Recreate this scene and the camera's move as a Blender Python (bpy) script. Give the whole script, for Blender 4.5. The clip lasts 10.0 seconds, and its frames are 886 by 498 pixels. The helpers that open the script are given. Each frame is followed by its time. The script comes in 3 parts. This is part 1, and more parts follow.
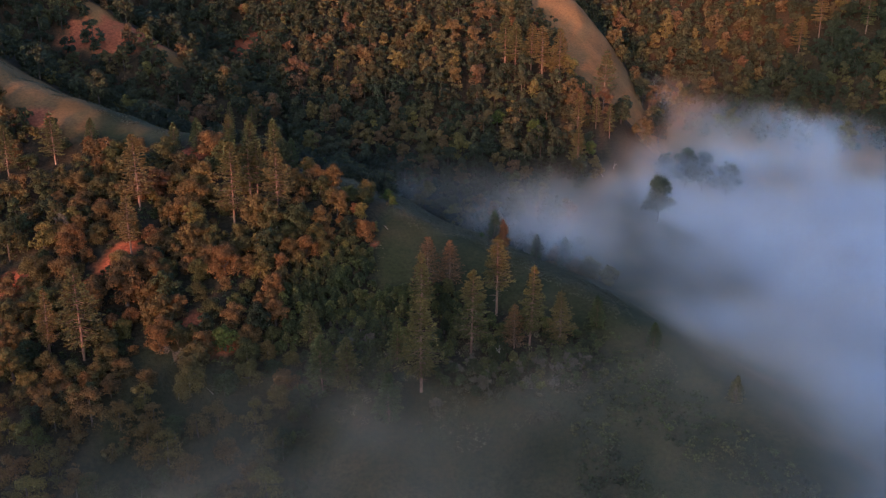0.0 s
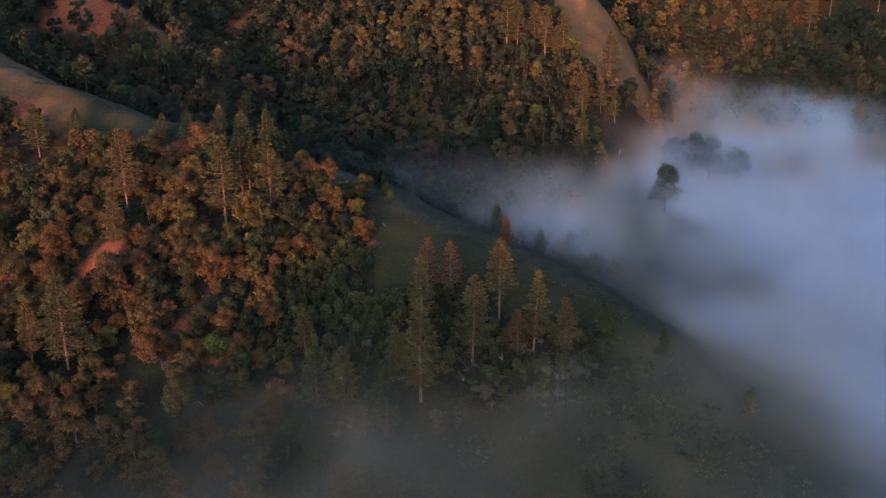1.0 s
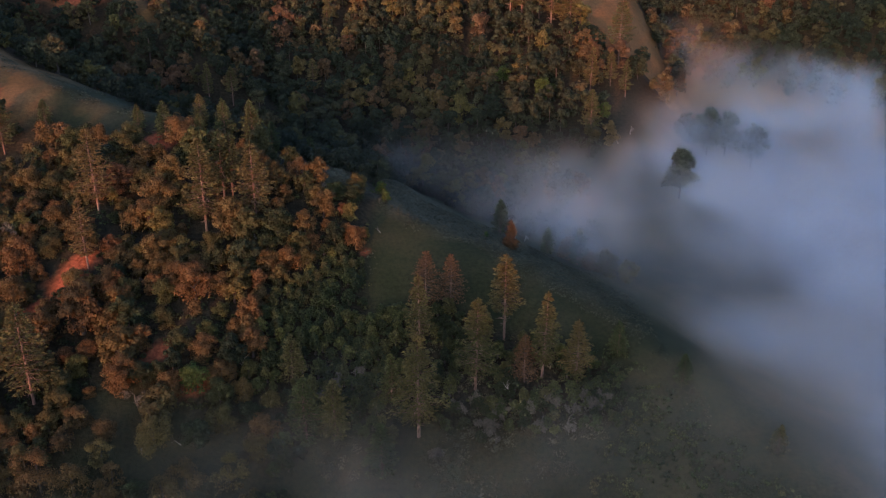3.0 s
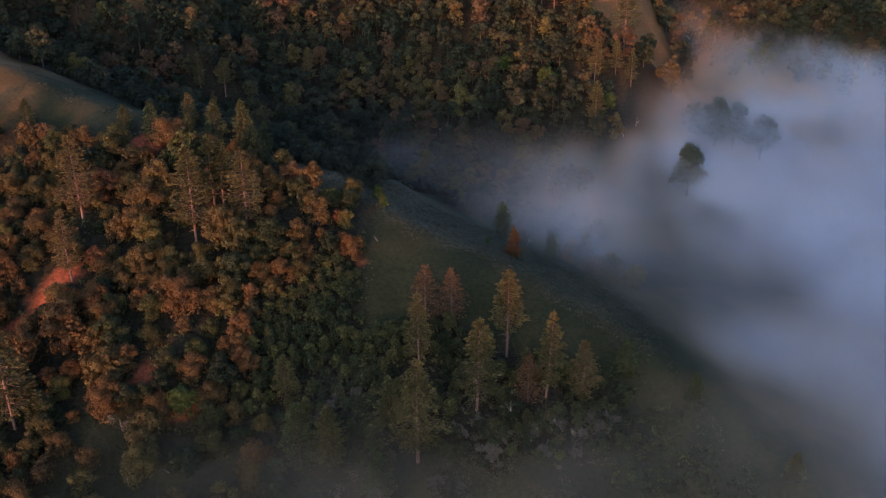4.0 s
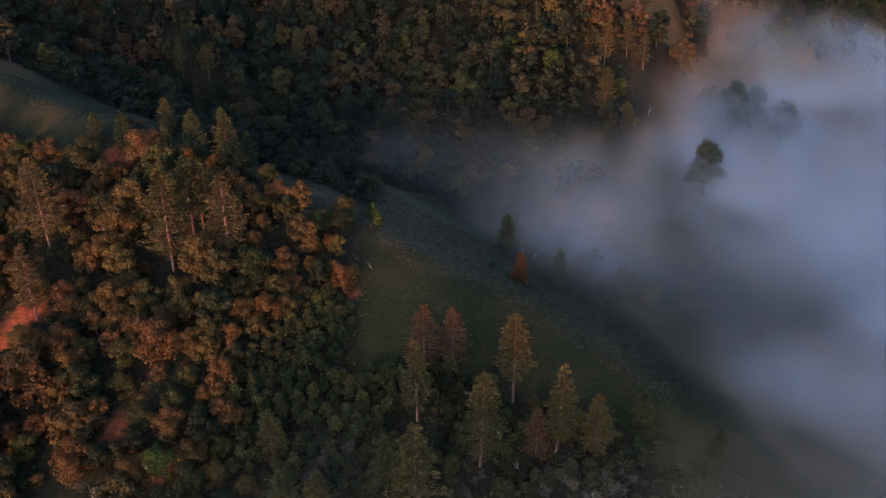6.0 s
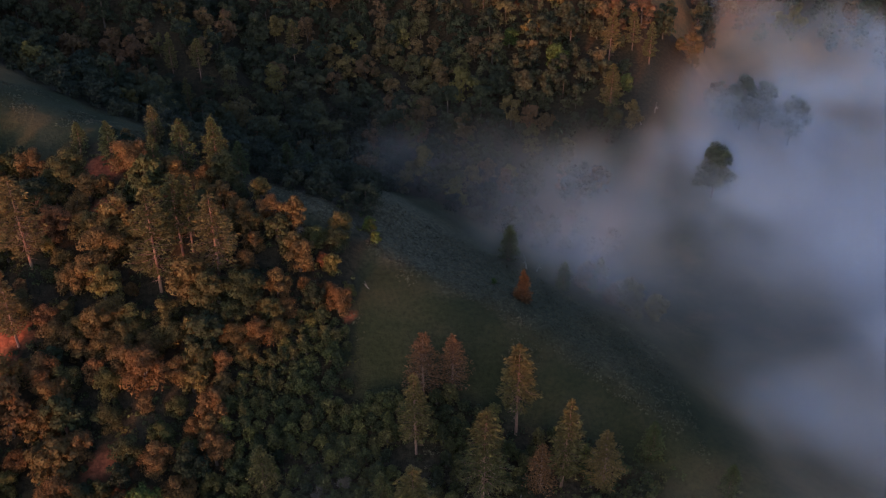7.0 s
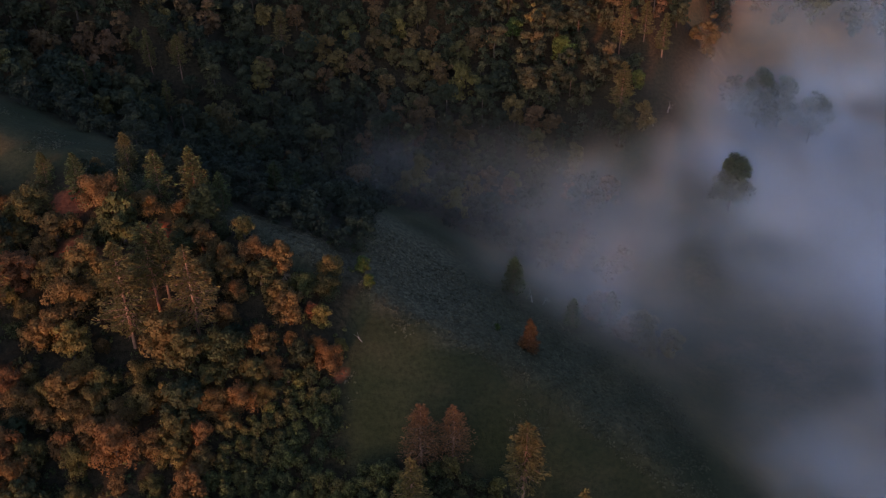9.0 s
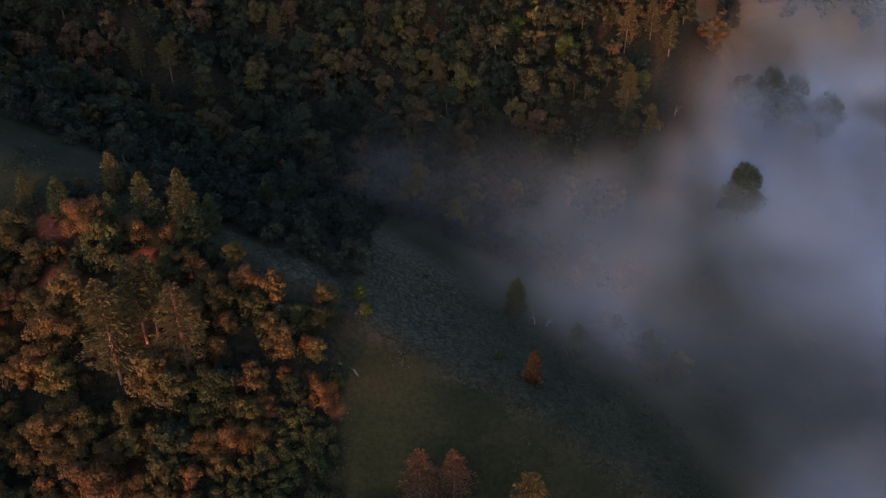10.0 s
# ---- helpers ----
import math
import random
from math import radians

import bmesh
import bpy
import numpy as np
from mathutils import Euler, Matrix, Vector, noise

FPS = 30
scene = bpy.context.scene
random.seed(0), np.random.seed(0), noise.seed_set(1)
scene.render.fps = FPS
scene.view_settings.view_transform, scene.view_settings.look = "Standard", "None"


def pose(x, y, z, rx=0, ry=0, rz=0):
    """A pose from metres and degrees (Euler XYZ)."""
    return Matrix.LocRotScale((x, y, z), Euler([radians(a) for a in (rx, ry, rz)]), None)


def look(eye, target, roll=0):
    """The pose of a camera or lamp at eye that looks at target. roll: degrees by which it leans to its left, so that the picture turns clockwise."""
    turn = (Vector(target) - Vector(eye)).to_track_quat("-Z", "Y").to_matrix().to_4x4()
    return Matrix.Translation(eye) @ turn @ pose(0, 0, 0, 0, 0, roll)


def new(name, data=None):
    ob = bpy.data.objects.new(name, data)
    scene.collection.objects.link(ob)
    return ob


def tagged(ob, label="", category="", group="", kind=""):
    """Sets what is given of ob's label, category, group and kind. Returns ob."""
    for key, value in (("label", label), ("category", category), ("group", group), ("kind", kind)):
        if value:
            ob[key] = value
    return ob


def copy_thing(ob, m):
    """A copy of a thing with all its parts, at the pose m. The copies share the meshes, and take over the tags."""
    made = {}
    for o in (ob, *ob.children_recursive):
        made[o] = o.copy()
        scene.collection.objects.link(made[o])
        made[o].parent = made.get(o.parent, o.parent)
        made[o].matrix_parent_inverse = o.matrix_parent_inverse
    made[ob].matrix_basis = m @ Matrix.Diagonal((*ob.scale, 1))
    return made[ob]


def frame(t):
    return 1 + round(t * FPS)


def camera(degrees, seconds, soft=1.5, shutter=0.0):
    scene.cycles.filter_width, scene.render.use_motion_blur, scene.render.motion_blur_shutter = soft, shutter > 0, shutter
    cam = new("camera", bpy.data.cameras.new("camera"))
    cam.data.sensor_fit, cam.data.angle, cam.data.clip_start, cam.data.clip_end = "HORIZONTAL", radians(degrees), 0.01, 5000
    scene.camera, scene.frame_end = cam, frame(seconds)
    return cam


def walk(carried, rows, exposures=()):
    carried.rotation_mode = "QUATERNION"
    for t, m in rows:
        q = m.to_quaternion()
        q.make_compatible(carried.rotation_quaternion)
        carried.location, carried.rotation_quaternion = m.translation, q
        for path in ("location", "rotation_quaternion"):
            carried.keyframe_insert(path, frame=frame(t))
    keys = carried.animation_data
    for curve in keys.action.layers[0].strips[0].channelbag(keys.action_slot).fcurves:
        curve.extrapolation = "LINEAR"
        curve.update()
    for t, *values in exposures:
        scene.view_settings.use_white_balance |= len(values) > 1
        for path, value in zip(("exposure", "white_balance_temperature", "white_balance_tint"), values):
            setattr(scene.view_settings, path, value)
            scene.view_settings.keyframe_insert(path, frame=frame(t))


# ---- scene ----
cam = camera(49.1, 10.0, 1.2)
METRES, EYE, TILT, LEAN, TURN = 160.0, 150.0, -20.0, 0.0, 0.0
ROWS = [
    (0.0, 0.0, 0.0, 0.0, 0.0, 0.0, -0.0),
    (0.5, -0.0001, 0.0389, 0.0292, 0.0, -0.94, 0.01),
    (1.0, -0.0003, 0.0779, 0.0588, 0.0, -1.88, 0.04),
    (1.5, -0.0002, 0.1174, 0.0883, 0.0, -2.82, 0.07),
    (2.0, -0.0005, 0.1569, 0.1185, -0.01, -3.73, 0.07),
    (2.5, 0.0007, 0.1963, 0.1475, 0.02, -4.58, 0.16),
    (4.0, 0.0004, 0.3156, 0.2381, -0.02, -7.24, 0.26),
    (4.5, 0.0001, 0.3554, 0.2681, -0.03, -8.12, 0.28),
    (5.0, 0.0001, 0.3955, 0.2982, -0.04, -9.01, 0.31),
    (5.5, -0.0003, 0.4355, 0.3284, -0.07, -9.91, 0.32),
    (7.0, -0.0026, 0.5558, 0.4206, -0.18, -12.6, 0.27),
    (7.5, -0.0034, 0.5962, 0.4507, -0.23, -13.49, 0.26),
    (8.0, -0.0034, 0.636, 0.4814, -0.24, -14.39, 0.24),
    (8.5, -0.0042, 0.6765, 0.5114, -0.29, -15.28, 0.24),
    (9.0, -0.005, 0.7169, 0.5417, -0.34, -16.18, 0.21),
    (9.5, -0.0054, 0.7577, 0.5714, -0.38, -17.06, 0.22),
    (10.0, -0.0057, 0.7979, 0.6026, -0.41, -17.99, 0.2),
]
walk(cam, [(t, pose(0, 0, EYE, TILT, LEAN, TURN) @ pose(METRES * x, METRES * y, METRES * z, 90 + pitch, roll, yaw)) for t, x, y, z, yaw, pitch, roll in ROWS],
     exposures=[(0.0, 2.42, 4980, 15.5), (2.5, 2.34, 5080, 16.5), (5.0, 2.24, 5130, 19), (7.5, 2.12, 5330, 20.5), (10.0, 2.0, 5480, 22)])

# ---- daylight: low warm sun from the left, clear blue dawn sky ----
SUN_HEIGHT, SUN_SIDE = 4.0, (-0.32, -0.947)
scene.cycles.transparent_max_bounces = 64
world = bpy.data.worlds.new("dawn_sky")
scene.world = world
world.use_nodes = True
wn = world.node_tree.nodes
sky = wn.new("ShaderNodeTexSky")
sky.sky_type, sky.sun_disc = "NISHITA", False
sky.sun_elevation = radians(SUN_HEIGHT + 2)
sky.sun_rotation = math.atan2(SUN_SIDE[0], SUN_SIDE[1])
sky.air_density, sky.dust_density, sky.ozone_density = 0.8, 3.0, 1.0
world.node_tree.links.new(sky.outputs[0], wn["Background"].inputs[0])
wn["Background"].inputs[1].default_value = 0.112
sun_data = bpy.data.lights.new("sun", "SUN")
sun_data.energy, sun_data.angle, sun_data.color = 1.3, radians(0.8), (1.0, 0.31, 0.09)
sun = new("sun", sun_data)
sun.matrix_world = look((SUN_SIDE[0] * 100, SUN_SIDE[1] * 100, math.tan(radians(SUN_HEIGHT)) * 100), (0, 0, 0))


# ---- materials ----
def material(name):
    m = bpy.data.materials.new(name)
    m.use_nodes = True
    n = m.node_tree.nodes
    n.clear()
    return m, n, m.node_tree.links


def node(n, kind, **values):
    made = n.new(kind)
    for key, value in values.items():
        made.inputs[key].default_value = value
    return made


def ramp(n, links, source, stops):
    r = n.new("ShaderNodeValToRGB")
    while len(r.color_ramp.elements) < len(stops):
        r.color_ramp.elements.new(0.5)
    for e, (p, c) in zip(r.color_ramp.elements, stops):
        e.position, e.color = p, (*c, 1)
    links.new(source, r.inputs[0])
    return r.outputs[0]


def mix(n, links, kind, factor, a, b):
    x = n.new("ShaderNodeMix")
    x.data_type, x.blend_type = "RGBA", kind
    for socket, v in ((x.inputs[0], factor), (x.inputs[6], a), (x.inputs[7], b)):
        if isinstance(v, (int, float)):
            socket.default_value = v
        elif isinstance(v, tuple):
            socket.default_value = (*v, 1)
        else:
            links.new(v, socket)
    return x.outputs[2]


def place(n):
    return n.new("ShaderNodeNewGeometry").outputs["Position"]


def foliage(name, stops, per_tree, cell=7.0, uneven=1.0):
    """Leaves: hue by tree or by patch, tone by leaf."""
    m, n, links = material(name)
    geo = n.new("ShaderNodeNewGeometry")
    if per_tree == "object":
        source = n.new("ShaderNodeObjectInfo").outputs["Random"]
    elif per_tree == "crown":
        own_hue = n.new("ShaderNodeAttribute")
        own_hue.attribute_name = "crown_hue"
        source = own_hue.outputs["Fac"]
    else:
        v = node(n, "ShaderNodeTexVoronoi", Scale=1 / cell)
        flat = n.new("ShaderNodeVectorMath")
        flat.operation = "MULTIPLY"
        flat.inputs[1].default_value = (1, 1, 0.35)
        links.new(geo.outputs["Position"], flat.inputs[0])
        links.new(flat.outputs[0], v.inputs["Vector"])
        split = n.new("ShaderNodeSeparateColor")
        links.new(v.outputs["Color"], split.inputs[0])
        source = split.outputs[0]
    hue = ramp(n, links, source, stops)
    tone = ramp(n, links, geo.outputs["Random Per Island"], [(0, (0.55, 0.55, 0.55)), (0.6, (1, 1, 1)), (1, (1.35, 1.3, 1.15))])
    colour = mix(n, links, "MULTIPLY", uneven, hue, tone)
    grain = node(n, "ShaderNodeTexNoise", Scale=2.5, Detail=3.0)
    links.new(geo.outputs["Position"], grain.inputs["Vector"])
    dull = ramp(n, links, grain.outputs[0], [(0.3, (0.65, 0.65, 0.65)), (0.7, (1.15, 1.15, 1.15))])
    colour = mix(n, links, "MULTIPLY", 1.0, colour, dull)
    b = node(n, "ShaderNodeBsdfPrincipled", Roughness=0.75)
    b.inputs["Specular IOR Level"].default_value = 0.2
    links.new(colour, b.inputs["Base Color"])
    t = n.new("ShaderNodeBsdfTranslucent")
    links.new(colour, t.inputs[0])
    x = node(n, "ShaderNodeMixShader", Fac=0.36)
    links.new(b.outputs[0], x.inputs[1])
    links.new(t.outputs[0], x.inputs[2])
    links.new(x.outputs[0], n.new("ShaderNodeOutputMaterial").inputs[0])
    return m


def bark(name, low, high, scale=3.0):
    m, n, links = material(name)
    stretch = n.new("ShaderNodeVectorMath")
    stretch.operation = "MULTIPLY"
    stretch.inputs[1].default_value = (1, 1, 0.25)
    links.new(place(n), stretch.inputs[0])
    t = node(n, "ShaderNodeTexNoise", Scale=scale, Detail=5.0)
    links.new(stretch.outputs[0], t.inputs["Vector"])
    b = node(n, "ShaderNodeBsdfPrincipled", Roughness=0.9)
    links.new(ramp(n, links, t.outputs[0], [(0.3, low), (0.7, high)]), b.inputs["Base Color"])
    bump = node(n, "ShaderNodeBump", Strength=0.6, Distance=0.06)
    links.new(t.outputs[0], bump.inputs["Height"])
    links.new(bump.outputs[0], b.inputs["Normal"])
    links.new(b.outputs[0], n.new("ShaderNodeOutputMaterial").inputs[0])
    return m


def earth():
    """Meadow grass, leaf litter under the woods and bare red soil, by the ground's own cover map."""
    m, n, links = material("hillside_ground")
    p = place(n)
    broad = node(n, "ShaderNodeTexNoise", Scale=0.06, Detail=6.0)
    fine = node(n, "ShaderNodeTexNoise", Scale=0.9, Detail=8.0, Roughness=0.7)
    for t in (broad, fine):
        links.new(p, t.inputs["Vector"])
    grass = ramp(n, links, broad.outputs[0], [(0.3, (0.022, 0.024, 0.01)), (0.5, (0.033, 0.032, 0.014)), (0.7, (0.055, 0.044, 0.02))])
    soil = ramp(n, links, fine.outputs[0], [(0.3, (0.17, 0.05, 0.022)), (0.7, (0.27, 0.082, 0.037))])
    litter = ramp(n, links, fine.outputs[0], [(0.3, (0.016, 0.014, 0.009)), (0.7, (0.036, 0.028, 0.017))])
    cover = n.new("ShaderNodeAttribute")
    cover.attribute_name = "cover"
    split = n.new("ShaderNodeSeparateColor")
    links.new(cover.outputs["Color"], split.inputs[0])
    # dry grass with the low sun's orange put into its colour
    sunny_straw = ramp(n, links, broad.outputs[0], [(0.3, (0.125, 0.068, 0.024)), (0.7, (0.21, 0.108, 0.042))])
    grass = mix(n, links, "MIX", split.outputs[2], grass, sunny_straw)
    heath = ramp(n, links, fine.outputs[0], [(0.3, (0.03, 0.027, 0.015)), (0.5, (0.065, 0.056, 0.033)), (0.7, (0.105, 0.092, 0.058))])
    grass = mix(n, links, "MIX", cover.outputs["Alpha"], grass, heath)
    colour = mix(n, links, "MIX", split.outputs[0], grass, litter)
    colour = mix(n, links, "MIX", split.outputs[1], colour, soil)
    tufts = ramp(n, links, fine.outputs[0], [(0.25, (0.5, 0.5, 0.5)), (0.5, (1, 1, 1)), (0.75, (1.45, 1.4, 1.3))])
    colour = mix(n, links, "MULTIPLY", 1.0, colour, tufts)
    b = node(n, "ShaderNodeBsdfPrincipled", Roughness=0.95)
    b.inputs["Specular IOR Level"].default_value = 0.1
    links.new(colour, b.inputs["Base Color"])
    bump = node(n, "ShaderNodeBump", Strength=0.7, Distance=0.5)
    links.new(fine.outputs[0], bump.inputs["Height"])
    links.new(bump.outputs[0], b.inputs["Normal"])
    links.new(b.outputs[0], n.new("ShaderNodeOutputMaterial").inputs[0])
    return m


def vapour():
    """Fog: thin white droplets, see-through by the bank's own density."""
    m, n, links = material("fog")
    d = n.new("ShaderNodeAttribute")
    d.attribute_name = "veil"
    t = node(n, "ShaderNodeTexNoise", Scale=0.02, Detail=7.0, Roughness=0.55, Distortion=0.6)
    stretch = n.new("ShaderNodeVectorMath")
    stretch.operation = "MULTIPLY_ADD"
    stretch.inputs[1].default_value, stretch.inputs[2].default_value = (1, 0.8, 1.0), (143, 61, 5)
    links.new(place(n), stretch.inputs[0])
    links.new(stretch.outputs[0], t.inputs["Vector"])
    wisps = n.new("ShaderNodeMapRange")
    wisps.interpolation_type = "SMOOTHSTEP"
    for key, v in (("From Min", 0.36), ("From Max", 0.64), ("To Min", 0.36), ("To Max", 1.65)):
        wisps.inputs[key].default_value = v
    links.new(t.outputs[0], wisps.inputs["Value"])
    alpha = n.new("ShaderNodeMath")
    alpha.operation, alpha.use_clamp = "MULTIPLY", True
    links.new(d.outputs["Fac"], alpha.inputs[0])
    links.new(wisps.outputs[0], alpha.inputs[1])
    # bluish light is put into thick fog's colour; thin mist is a warmer grey
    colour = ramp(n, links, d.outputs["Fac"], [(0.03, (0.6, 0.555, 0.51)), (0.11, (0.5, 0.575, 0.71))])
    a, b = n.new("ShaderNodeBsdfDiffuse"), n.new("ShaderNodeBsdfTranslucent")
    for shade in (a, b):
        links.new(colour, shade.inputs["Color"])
    both = node(n, "ShaderNodeMixShader", Fac=0.45)
    links.new(a.outputs[0], both.inputs[1])
    links.new(b.outputs[0], both.inputs[2])
    out = n.new("ShaderNodeMixShader")
    links.new(alpha.outputs[0], out.inputs[0])
    links.new(n.new("ShaderNodeBsdfTransparent").outputs[0], out.inputs[1])
    links.new(both.outputs[0], out.inputs[2])
    links.new(out.outputs[0], n.new("ShaderNodeOutputMaterial").inputs[0])
    return m


OAK_HUES = [(0.0, (0.022, 0.032, 0.017)), (0.14, (0.042, 0.051, 0.02)), (0.28, (0.092, 0.074, 0.025)), (0.4, (0.115, 0.068, 0.026)), (0.52, (0.058, 0.07, 0.022)), (0.64, (0.13, 0.072, 0.026)), (0.78, (0.105, 0.078, 0.027)), (0.9, (0.12, 0.104, 0.028)), (1.0, (0.145, 0.07, 0.034))]
THICKET_HUES = [(0.0, (0.034, 0.044, 0.02)), (0.35, (0.052, 0.062, 0.024)), (0.65, (0.07, 0.08, 0.027)), (0.85, (0.095, 0.086, 0.032)), (1.0, (0.11, 0.115, 0.032))]
PINE_HUES = [(0.0, (0.082, 0.084, 0.03)), (0.5, (0.112, 0.098, 0.034)), (1.0, (0.142, 0.102, 0.037))]
oak_leaves = foliage("oak_leaves", OAK_HUES, "object", uneven=0.6)
low_leaves = foliage("low_leaves", THICKET_HUES, "crown")
thicket_leaves = foliage("thicket_leaves", THICKET_HUES, "object")
wood_leaves = foliage("wood_leaves", OAK_HUES, "crown", uneven=0.6)
# far hills' leaves: dark green and russet, darkened to hold the slope's shade
far_leaves = foliage("far_leaves", [(0.0, (0.03, 0.037, 0.021)), (0.35, (0.042, 0.05, 0.026)), (0.6, (0.058, 0.058, 0.028)), (0.74, (0.085, 0.078, 0.03)), (0.87, (0.12, 0.07, 0.036)), (1.0, (0.13, 0.115, 0.034))], "crown", uneven=0.35)
brush_leaves = foliage("brush_leaves", THICKET_HUES, "patch", 4.0)
# dark evergreen hues that also hold the shade behind the spur's crest
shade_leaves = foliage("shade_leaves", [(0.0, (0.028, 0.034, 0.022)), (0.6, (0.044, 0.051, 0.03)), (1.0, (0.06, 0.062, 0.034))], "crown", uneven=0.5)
pine_needles = foliage("pine_needles", PINE_HUES, "object", uneven=0.6)
young_needles = foliage("young_needles", [(0.0, (0.065, 0.082, 0.034)), (0.6, (0.095, 0.105, 0.04)), (1.0, (0.135, 0.115, 0.044))], "object")
rust_needles = foliage("rust_needles", [(0.0, (0.125, 0.07, 0.032)), (1.0, (0.15, 0.085, 0.038))], "object")
fresh_leaves = foliage("fresh_leaves", [(0.0, (0.065, 0.095, 0.022)), (1.0, (0.085, 0.11, 0.026))], "object")
shrub_leaves = foliage("shrub_leaves", [(0.0, (0.055, 0.052, 0.029)), (0.35, (0.085, 0.077, 0.045)), (0.7, (0.105, 0.093, 0.056)), (1.0, (0.13, 0.113, 0.07))], "patch", 2.5, 0.4)
pine_bark = bark("pine_bark", (0.09, 0.05, 0.034), (0.2, 0.12, 0.085))
oak_bark = bark("oak_bark", (0.03, 0.023, 0.018), (0.08, 0.06, 0.045))
bleached_wood = bark("bleached_wood", (0.16, 0.14, 0.12), (0.32, 0.285, 0.25))
lichen_twigs = bark("lichen_twigs", (0.055, 0.046, 0.032), (0.115, 0.095, 0.065))
ground_cover = earth()
fog_vapour = vapour()


# ---- the lie of the land ----
def wave(x, y, size, seed):
    """Smooth noise from -1 to 1 with bumps about size metres across."""
    r = np.random.RandomState(seed)
    total = 0
    for _ in range(7):
        a, p, k = r.uniform(0, 2 * np.pi), r.uniform(0, 2 * np.pi), r.uniform(0.7, 1.5) * np.pi / size
        total = total + np.sin((x * np.cos(a) + y * np.sin(a)) * k + p)
    return total / 3.5


def crest(x, y, line, front, back, blunt, broad):
    """Height of a ridge whose crest follows line; it falls off by front on the right-hand side of the
    line and by back on the other; broad ones slope evenly from all of their crest."""
    best, height = np.full(np.shape(x), 1e9), np.full(np.shape(x), -500.0)
    for (ax, ay, az), (bx, by, bz) in zip(line, line[1:]):
        ex, ey = bx - ax, by - ay
        s = np.clip(((x - ax) * ex + (y - ay) * ey) / (ex * ex + ey * ey), 0, 1)
        dx, dy = x - ax - s * ex, y - ay - s * ey
        side = np.where(ex * dy - ey * dx < 0, front, back)
        d = np.sqrt(dx * dx + dy * dy + blunt * blunt)
        h = az + s * (bz - az) - side * (d - blunt)
        height = np.maximum(height, h) if broad else np.where(d < best, h, height)
        best = np.minimum(best, d)
    return height


def soft_max(a, b, k):
    return 0.5 * (a + b + np.sqrt((a - b) ** 2 + k * k))


SPUR = [(-420, 450, 190), (-250, 405, 124), (-168, 378, 83), (-120, 357, 70.5), (-80, 340, 65), (-35, 322, 57), (-5, 308, 47), (23, 291, 40), (44, 273, 34), (62, 255, 28), (79, 232, 23), (97, 206, 15), (125, 165, -8)]
MIDDLE = [(-500, 640, 250), (-260, 545, 136), (-140, 492, 77), (-100, 462, 55), (-64, 434, 32), (-40, 415, 14)]
FLANK = [(-420, 900, 220), (-60, 705, 125), (40, 640, 105)]
FAR = [(-40, 690, 118), (48, 640, 105), (84, 592, 78), (94, 565, 56), (98, 535, 34), (101, 505, 8)]
RIGHT = [(190, 800, 150), (330, 760, 170), (620, 640, 210)]
# unseen ridge added behind the viewpoint, crest heights shaped to shade the slopes
SHADE_RIDGE = [(-640, -310, 176), (-539, -346, 136), (-406, -391, 101), (-340, -413, 91), (-290, -430, 87), (-279, -434, 91), (-267, -438, 102), (-250, -444, 109), (-226, -452, 111), (-198, -461, 120), (-160, -474, 155), (-122, -487, 175), (29, -538, 185), (313, -634, 215)]


def knolls(x, y):
    """Low rises in the fogged valley, on which the lone oaks stand."""
    return 12 * np.exp(-((x - 92) ** 2 + (y - 395) ** 2) / 26 ** 2) + 8 * np.exp(-((x - 124) ** 2 + (y - 463) ** 2) / 30 ** 2)


def land(x, y):
    """Height of the ground, in metres."""
    x, y = np.asarray(x, float), np.asarray(y, float)
    z = 4 + 5 * wave(x, y, 160, 3) - 0.03 * x
    for line, front, back, blunt, broad in ((SPUR, 0.33, 0.55, 7, 0), (MIDDLE, 0.62, 0.6, 6, 0), (FAR, 0.45, 1.5, 5, 0), (RIGHT, 0.55, 0.5, 20, 1), (SHADE_RIDGE, 1.2, 1.2, 6, 1)):
        z = soft_max(z, crest(x, y, line, front, back, blunt, broad), 7)
    z = soft_max(z, crest(x, y, FLANK, 0.4, 0.6, 10, 1) - 70 * (np.clip((x - 80) / 80, 0, 1)) ** 1.2, 7)
    return z + knolls(x, y) + 1.4 * wave(x, y, 34, 5) + 0.5 * wave(x, y, 11, 6)
# ---- end of the lie of the land ----


# ---- mesh makers ----
def mesh_of(name, verts, faces, mat, smooth=False):
    me = bpy.data.meshes.new(name)
    if isinstance(faces, np.ndarray):
        verts, (count, corners) = np.asarray(verts, np.float32), faces.shape
        me.vertices.add(len(verts))
        me.vertices.foreach_set("co", verts.ravel())
        me.loops.add(count * corners)
        me.loops.foreach_set("vertex_index", faces.ravel().astype(np.int32))
        me.polygons.add(count)
        me.polygons.foreach_set("loop_start", np.arange(0, count * corners, corners, dtype=np.int32))
        me.update(calc_edges=True)
    else:
        me.from_pydata(verts, [], faces)
    me.materials.append(mat)
    if smooth:
        me.shade_smooth()
    return me


def part(name, me, parent, label=""):
    ob = new(name, me)
    ob.parent = parent
    return tagged(ob, label)


